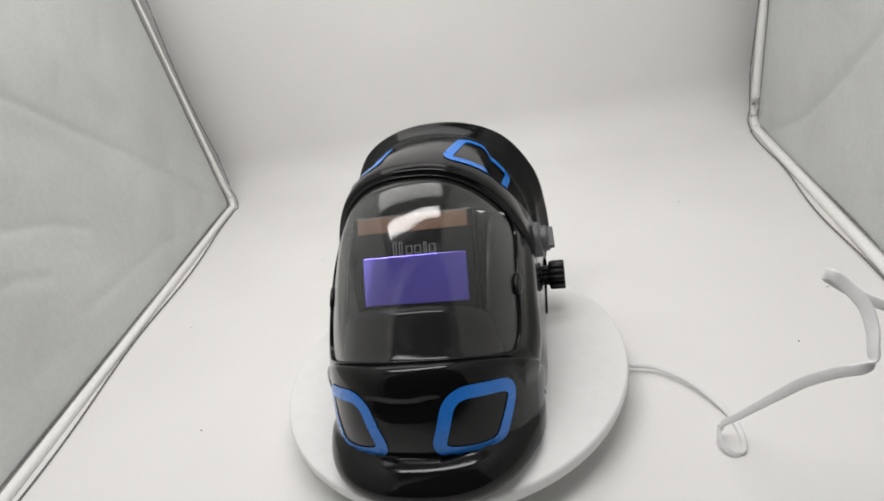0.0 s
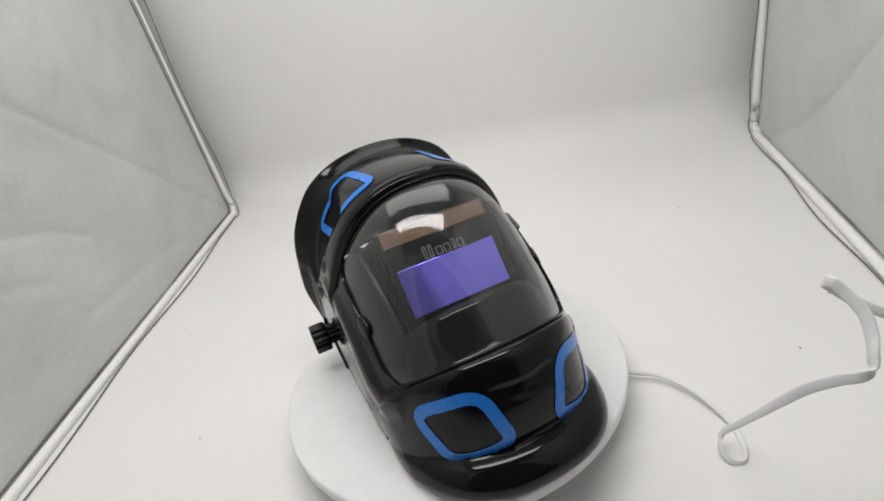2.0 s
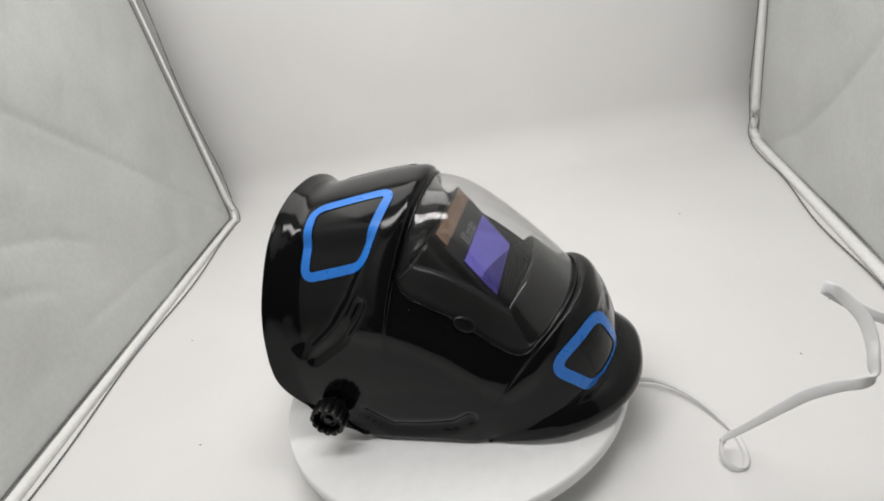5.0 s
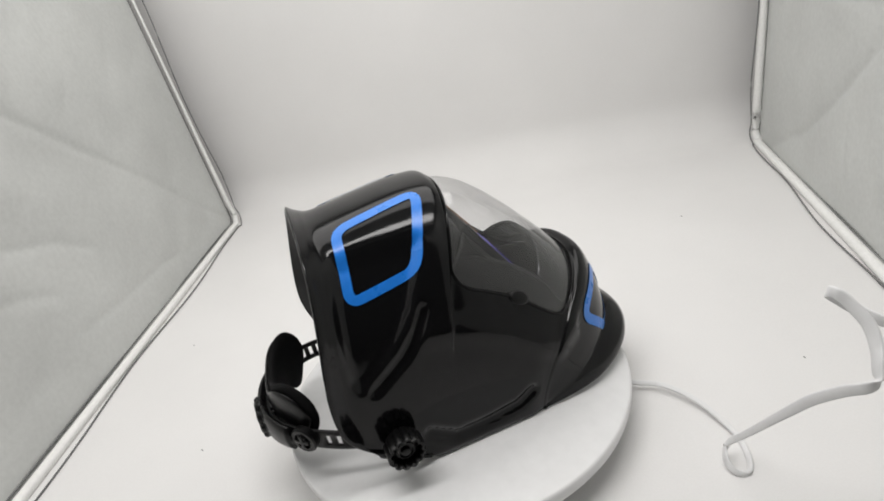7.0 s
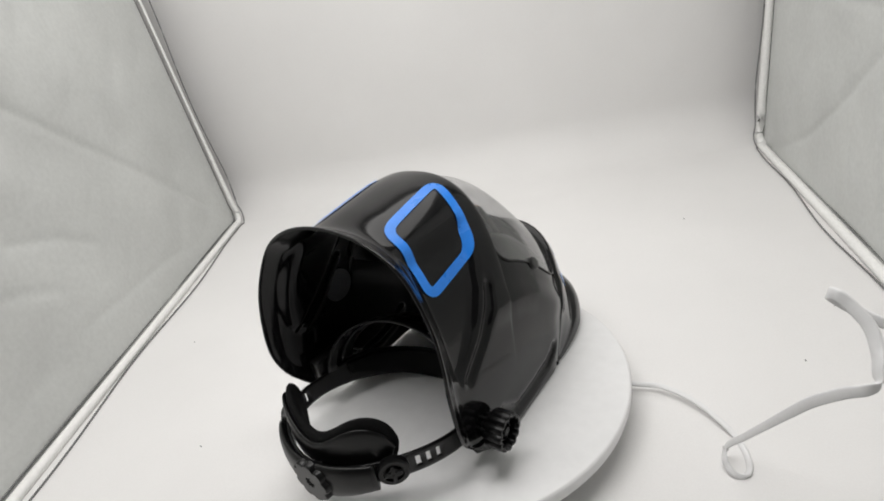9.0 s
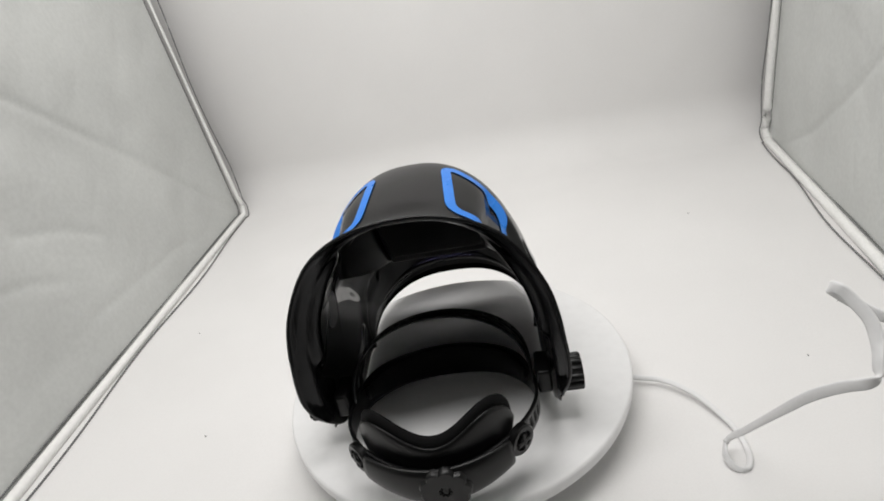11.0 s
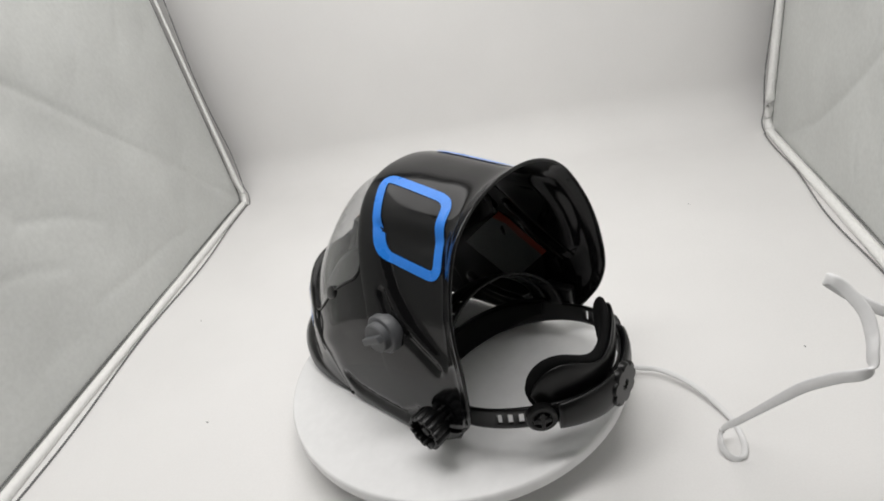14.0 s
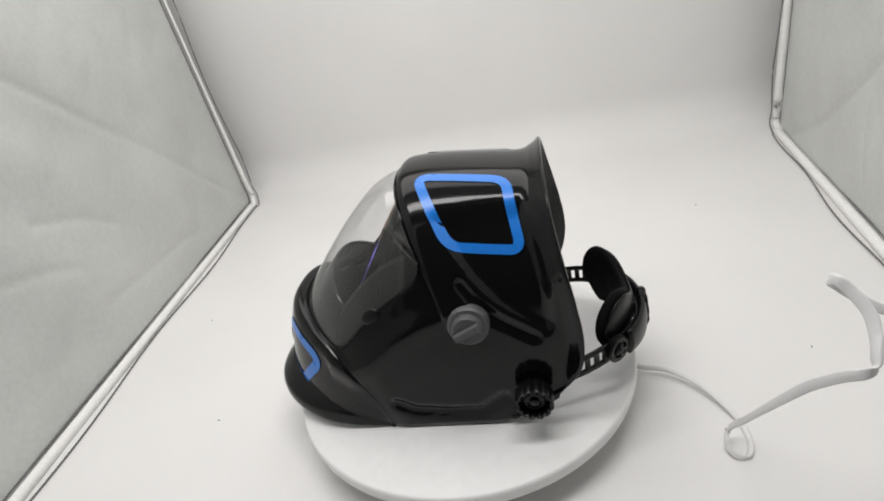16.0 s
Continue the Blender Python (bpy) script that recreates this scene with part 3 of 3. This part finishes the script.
def build_cassette():
    bm = bmesh.new()
    quad_box(bm, -0.060, 0.060, 0.002, 0.118, -0.012, 0.0, 0.002)
    body = part("filter_cassette", bm, SATIN, helmet, "black auto-darkening filter cassette", smooth=False)
    bm = bmesh.new()
    quad_box(bm, -0.055, 0.055, 0.004, 0.0195, 0.0, 0.0016, 0.0004)
    part("solar_cell", bm, SILVERCELL, body, "brown solar cell strip", smooth=False)
    bm = bmesh.new()
    quad_box(bm, -0.0515, 0.0515, 0.043, 0.0895, 0.0, 0.0016, 0.0004)
    part("filter_glass", bm, LCD, body, "shiny violet-blue filter glass", smooth=False)
    bm = bmesh.new()
    quad_box(bm, -0.056, 0.056, 0.004, 0.100, -0.0145, -0.012, 0.0006)
    part("inner_lens", bm, INNER, body, "glossy inner cover plate", smooth=False)
    # worn outline bars between the cell and the glass, where a mark stands
    for u, wide, tall in ((-0.0185, 0.0035, 0.0125), (-0.0125, 0.0035, 0.0125), (-0.004, 0.0065, 0.008), (0.0045, 0.0065, 0.008), (0.0120, 0.0030, 0.0105), (0.0190, 0.0065, 0.008)):
        bm = bmesh.new()
        v, h, w = 0.0415, wide / 2, 0.0008
        for u0, u1, v0, v1 in ((u - h, u - h + w, v - tall, v), (u + h - w, u + h, v - tall, v), (u - h, u + h, v - w, v), (u - h, u + h, v - tall, v - tall + w)):
            quad_box(bm, u0, u1, v0, v1, 0.0, 0.0006, 0.0)
        part("etched_bar", bm, ETCH, body, "faint grey outline mark", smooth=False)
    # holder: side wings and a roof that run back to the inside of the hood
    for side in (-1, 1):
        bm = bmesh.new()
        rows = []
        for k in range(21):
            t = k / 20
            o = shell_point(6.0 + 0.9 * t, side * (0.50 + 0.10 * t), -0.005)
            i = filter_plane(side * 0.059, 0.003 + 0.113 * t, -0.008)
            rows.append([o.lerp(i, j / 6) - Vector((0, 0, 0.006 * math.sin(math.pi * j / 6))) for j in range(7)])
        grid_faces(bm, rows)
        thick(part("holder_wing", bm, SATIN, body), 0.002, 0)
    bm = bmesh.new()
    rows = []
    for k in range(21):
        u = -1 + k / 10
        o = shell_point(6.0, u * 0.50, -0.005)
        i = filter_plane(u * 0.059, 0.003, -0.008)
        rows.append([o.lerp(i, j / 4) for j in range(5)])
    grid_faces(bm, rows)
    thick(part("holder_roof", bm, SATIN, body), 0.002, 0)
    # shield inside the lower edge of the lens
    bm = bmesh.new()
    rows = []
    for k in range(13):
        t = k / 12
        s = 10.9 + 2.2 * t
        rows.append([shell_point(s, visor_limit(s) * 1.02 * (j / 14), -0.003 - 0.009 * (1 - t)) for j in range(-14, 15)])
    grid_faces(bm, rows)
    thick(part("lower_shield", bm, GLOSS, helmet), 0.002, 0)
    for side in (-1, 1):
        bm = bmesh.new()
        rows = []
        for k in range(33):
            t = k / 32
            s = HOOD_S + 0.05 + (COLLAR_S - HOOD_S) * t
            lim = visor_limit(s)
            rows.append([shell_point(s, side * lim * (1.02 - (0.20 + 0.16 * t) * j / 5), -0.003 - 0.009 * (j / 5) ** 0.7) for j in range(6)])
        grid_faces(bm, rows)
        thick(part("side_flange", bm, SATIN, helmet), 0.002, 0)
    for k in range(6):
        bm = bmesh.new()
        quad_box(bm, -0.046, 0.046, 0.095 + 0.0042 * k, 0.0972 + 0.0042 * k, 0.0, 0.0018, 0.0004)
        part("rib", bm, SATIN, body, smooth=False)


build_cassette()

# ---- headband ----
def build_headband():
    N = 120

    def ring(k, up=0.0, out=0.0):
        a = 2 * math.pi * k / N
        f = 0.5 + 0.5 * math.cos(a)
        r = 1 + out / 0.1
        return Vector((0.092 * math.sin(a) * r, 0.106 - 0.098 * math.cos(a) * r, 0.054 - 0.052 * f ** 1.1 - 0.014 * (1 - f) ** 8 + up))

    def height(k):
        f = 0.5 + 0.5 * math.cos(2 * math.pi * k / N)
        return 0.022 + 0.016 * ease((f - 0.45) / 0.4)
    bm = bmesh.new()
    vs = [[bm.verts.new(ring(k, height(k) * h)) for h in (0, 0.10, 0.22, 0.78, 0.90, 1.0)] for k in range(N)]
    slots = {38, 40, 82, 80, 36, 84}
    for k in range(N):
        a, b = vs[k], vs[(k + 1) % N]
        for h in range(5):
            if k in slots and h == 2:
                continue
            bm.faces.new((a[h], a[h + 1], b[h + 1], b[h]))
    thick(part("headband", bm, SATIN, helmet, "adjustable slotted black plastic headband"), 0.003, 0)
    # padded rear cushion on its carrier plate: angle from the middle of the back, lower and upper edge
    def back(angle, z, out):
        a = radians(angle)
        r = 1 + out / 0.1
        return Vector((0.092 * math.sin(a) * r, 0.106 + 0.098 * math.cos(a) * r, z))

    def pad_edges(x):
        low = 0.048 - 0.018 * math.sin(math.pi * min(max((abs(x) - 0.40) / 0.60, 0.0), 1.0)) ** 2
        high = 0.087 + 0.020 * math.sin(min(abs(x) / 0.68, 1.0) * math.pi / 2) ** 2 - 0.010 * max(0.0, (abs(x) - 0.68) / 0.32) ** 2
        return low, high

    def cushion(name, span, mat, shift, depth, shrink, label):
        bm = bmesh.new()
        rows = []
        for i in range(61):
            x = -1 + i / 30
            end = max(1 - abs(x) ** 9, 0.02) ** 0.5
            low, high = pad_edges(x)
            mid, half = (low + high) / 2, (high - low) / 2 * end - shrink
            rows.append([back(span * x, mid + max(half, 0.001) * math.copysign(abs(math.sin(b)) ** 0.6, math.sin(b)), shift + depth * end * math.cos(b))
                         for b in (2 * math.pi * j / 16 for j in range(16))])
        vs = grid_faces(bm, rows, closed=True)
        bm.faces.new(vs[0][::-1])
        bm.faces.new(vs[-1])
        bmesh.ops.recalc_face_normals(bm, faces=bm.faces)
        return part(name, bm, mat, helmet, label)
    cushion("rear_pad", 55, PAD, -0.013, 0.006, 0.0, "curved black foam neck pad")
    cushion("pad_carrier", 52, SATIN, -0.006, 0.0028, 0.006, "satin black carrier plate of the neck pad")
    # brow pad
    bm = bmesh.new()
    rows = []
    for i in range(41):
        k = (i / 40 - 0.5) * N * 0.40
        end = math.sin(math.pi * min(max(i / 40, 0.03), 0.97)) ** 0.4
        rows.append([ring(k, 0.021 + 0.020 * end * math.sin(b), -0.006 + 0.004 * math.cos(b)) for b in (2 * math.pi * j / 12 for j in range(12))])
    vs = grid_faces(bm, rows, closed=True)
    bm.faces.new(vs[0][::-1])
    bm.faces.new(vs[-1])
    bmesh.ops.recalc_face_normals(bm, faces=bm.faces)
    part("brow_pad", bm, PAD, helmet, "black foam brow pad")
    # two perforated crown straps
    for shift, rise in ((0.0, 0.050), (0.022, 0.062)):
        bm = bmesh.new()
        rows = []
        for i in range(61):
            a = math.pi * i / 60
            x = 0.090 * math.cos(a)
            p = Vector((x, 0.072 + shift - 0.042 * math.sin(a), 0.050 + rise * math.sin(a) ** 0.7))
            rows.append([bm.verts.new(p + Vector((0, w, 0.3 * w))) for w in (-0.008, -0.0032, 0.0032, 0.008)])
        for i in range(60):
            for j in range(3):
                if j == 1 and i % 4 == 1 and (6 < i < 26 or 34 < i < 54):
                    continue
                a, b = rows[i], rows[i + 1]
                bm.faces.new((a[j], a[j + 1], b[j + 1], b[j]))
        thick(part("crown_strap", bm, SATIN, helmet, "perforated black crown strap"), 0.0022, 0)
    # side arms from the knobs, adjusters and the ratchet
    for side in (-1, 1):
        bm = bmesh.new()
        box(bm, pose(side * 0.101, 0.092, 0.056), 0.014, 0.034, 0.026, 0.003)
        part("pivot_block", bm, SATIN, helmet)
        q = ring(N / 2 - side * 16, 0.012, 0.003)
        way = Vector((q.x, q.y - 0.106, 0)).normalized()
        m = Matrix.Translation(q) @ way.to_track_quat("Z", "Y").to_matrix().to_4x4()
        bm = bmesh.new()
        lathe(bm, [(0.014, -0.003), (0.0145, 0.003), (0.013, 0.0045), (0.0095, 0.0045), (0.009, 0.002), (0.006, 0.002), (0.0055, 0.005)], m, 32)
        ad = part("adjuster", bm, SATIN, helmet, "round black strap adjuster")
        sharp(ad, 40)
        bm = bmesh.new()
        box(bm, m @ pose(0, 0, 0.005), 0.016, 0.0035, 0.003, 0.0006)
        box(bm, m @ pose(0, 0, 0.005), 0.0035, 0.016, 0.003, 0.0006)
        part("cross_grip", bm, SATIN, ad)
    bm = bmesh.new()
    rows = []
    for i in range(31):
        k = N / 2 + (i / 30 - 0.5) * N * 0.22
        e = 0.75 + 0.25 * math.sin(math.pi * i / 30)
        rows.append([ring(k, 0.011 + 0.019 * e * math.sin(b), 0.006 + 0.005 * math.cos(b)) for b in (2 * math.pi * j / 16 for j in range(16))])
    vs = grid_faces(bm, rows, closed=True)
    bm.faces.new(vs[0][::-1])
    bm.faces.new(vs[-1])
    bmesh.ops.recalc_face_normals(bm, faces=bm.faces)
    part("ratchet_case", bm, SATIN, helmet, "satin black ratchet housing")
    bm = bmesh.new()
    m = pose(-0.006, 0.203, 0.050, -90, 0, 0)
    lathe(bm, [(0.012, -0.006), (0.012, 0.003), (0.019, 0.0035), (0.022, 0.006), (0.022, 0.011), (0.0205, 0.0128), (0.006, 0.0128), (0.005, 0.0112)], m, 72, 9, 0.0028)
    sharp(part("ratchet_knob", bm, SATIN, helmet, "scalloped black ratchet knob"), 40)


build_headband()


# ---- cable ----
def build_cable():
    pts = [(0.125, 0.0, -0.036), (0.165, -0.018, -0.036), (0.200, -0.044, -0.036), (0.229, -0.059, -0.037), (0.250, -0.090, -0.038), (0.262, -0.128, -0.042),
           (0.264, -0.150, -0.045), (0.258, -0.172, -0.046), (0.248, -0.184, -0.046), (0.238, -0.181, -0.044), (0.235, -0.170, -0.038), (0.241, -0.162, -0.028),
           (0.2425, -0.184, 0.006), (0.2380, -0.214, 0.050), (0.2380, -0.235, 0.082), (0.2430, -0.250, 0.106), (0.2500, -0.267, 0.127), (0.2555, -0.277, 0.1365),
           (0.2610, -0.279, 0.1420), (0.2640, -0.2745, 0.1510), (0.2675, -0.2675, 0.1600), (0.2685, -0.2580, 0.1710), (0.2640, -0.2460, 0.1810), (0.2600, -0.2390, 0.1860),
           (0.2600, -0.2330, 0.1830), (0.2660, -0.2340, 0.1770), (0.2750, -0.2420, 0.1700), (0.2900, -0.2600, 0.1640), (0.3300, -0.290, 0.1560), (0.3800, -0.300, 0.1250), (0.4200, -0.305, 0.0500), (0.4300, -0.300, -0.0300), (0.4250, -0.270, -0.0460), (0.4300, -0.200, -0.0465)]
    bm = bmesh.new()
    rows = []
    path = [Vector(p) for p in spline(pts, 380)]
    for i, p in enumerate(path):
        d = (path[min(i + 1, 380)] - path[max(i - 1, 0)]).normalized()
        t = min(i / 320, 1.0)
        tw = 0.35 + 1.1 * ease((t - 0.25) / 0.2) - 0.6 * ease((t - 0.6) / 0.2) + 0.5 * ease((t - 0.75) / 0.1)
        side = Vector((math.cos(tw), 0, math.sin(tw)))
        side = (side - d * side.dot(d)).normalized()
        up = side.cross(d)
        wide = 0.0030 + 0.0012 * ease((t - 0.3) / 0.3)
        rows.append([p + wide * side * math.copysign(abs(math.cos(a)) ** 0.5, math.cos(a)) + 0.0015 * up * math.copysign(abs(math.sin(a)) ** 0.7, math.sin(a))
                     for a in (2 * math.pi * k / 12 for k in range(12))])
    vs = grid_faces(bm, rows, closed=True)
    bm.faces.new(vs[0][::-1])
    bm.faces.new(vs[-1])
    bmesh.ops.recalc_face_normals(bm, faces=bm.faces)
    thing("cable", bm, CABLE, "flat white power cable of the turntable, curled in a loop", "cable")


build_cable()


def motions():
    turns = [(0.5 * k, TURN_SPEED * 0.5 * k) for k in range(33)]
    walk(helmet, [(t, pose(-0.0012, 0, 0, 0, 0, -16.8 + d) @ pose(0.0022, 0, 0.0005)) for t, d in turns])
    walk(platter, [(t, pose(0, 0, 0, 0, 0, d)) for t, d in turns])


motions()
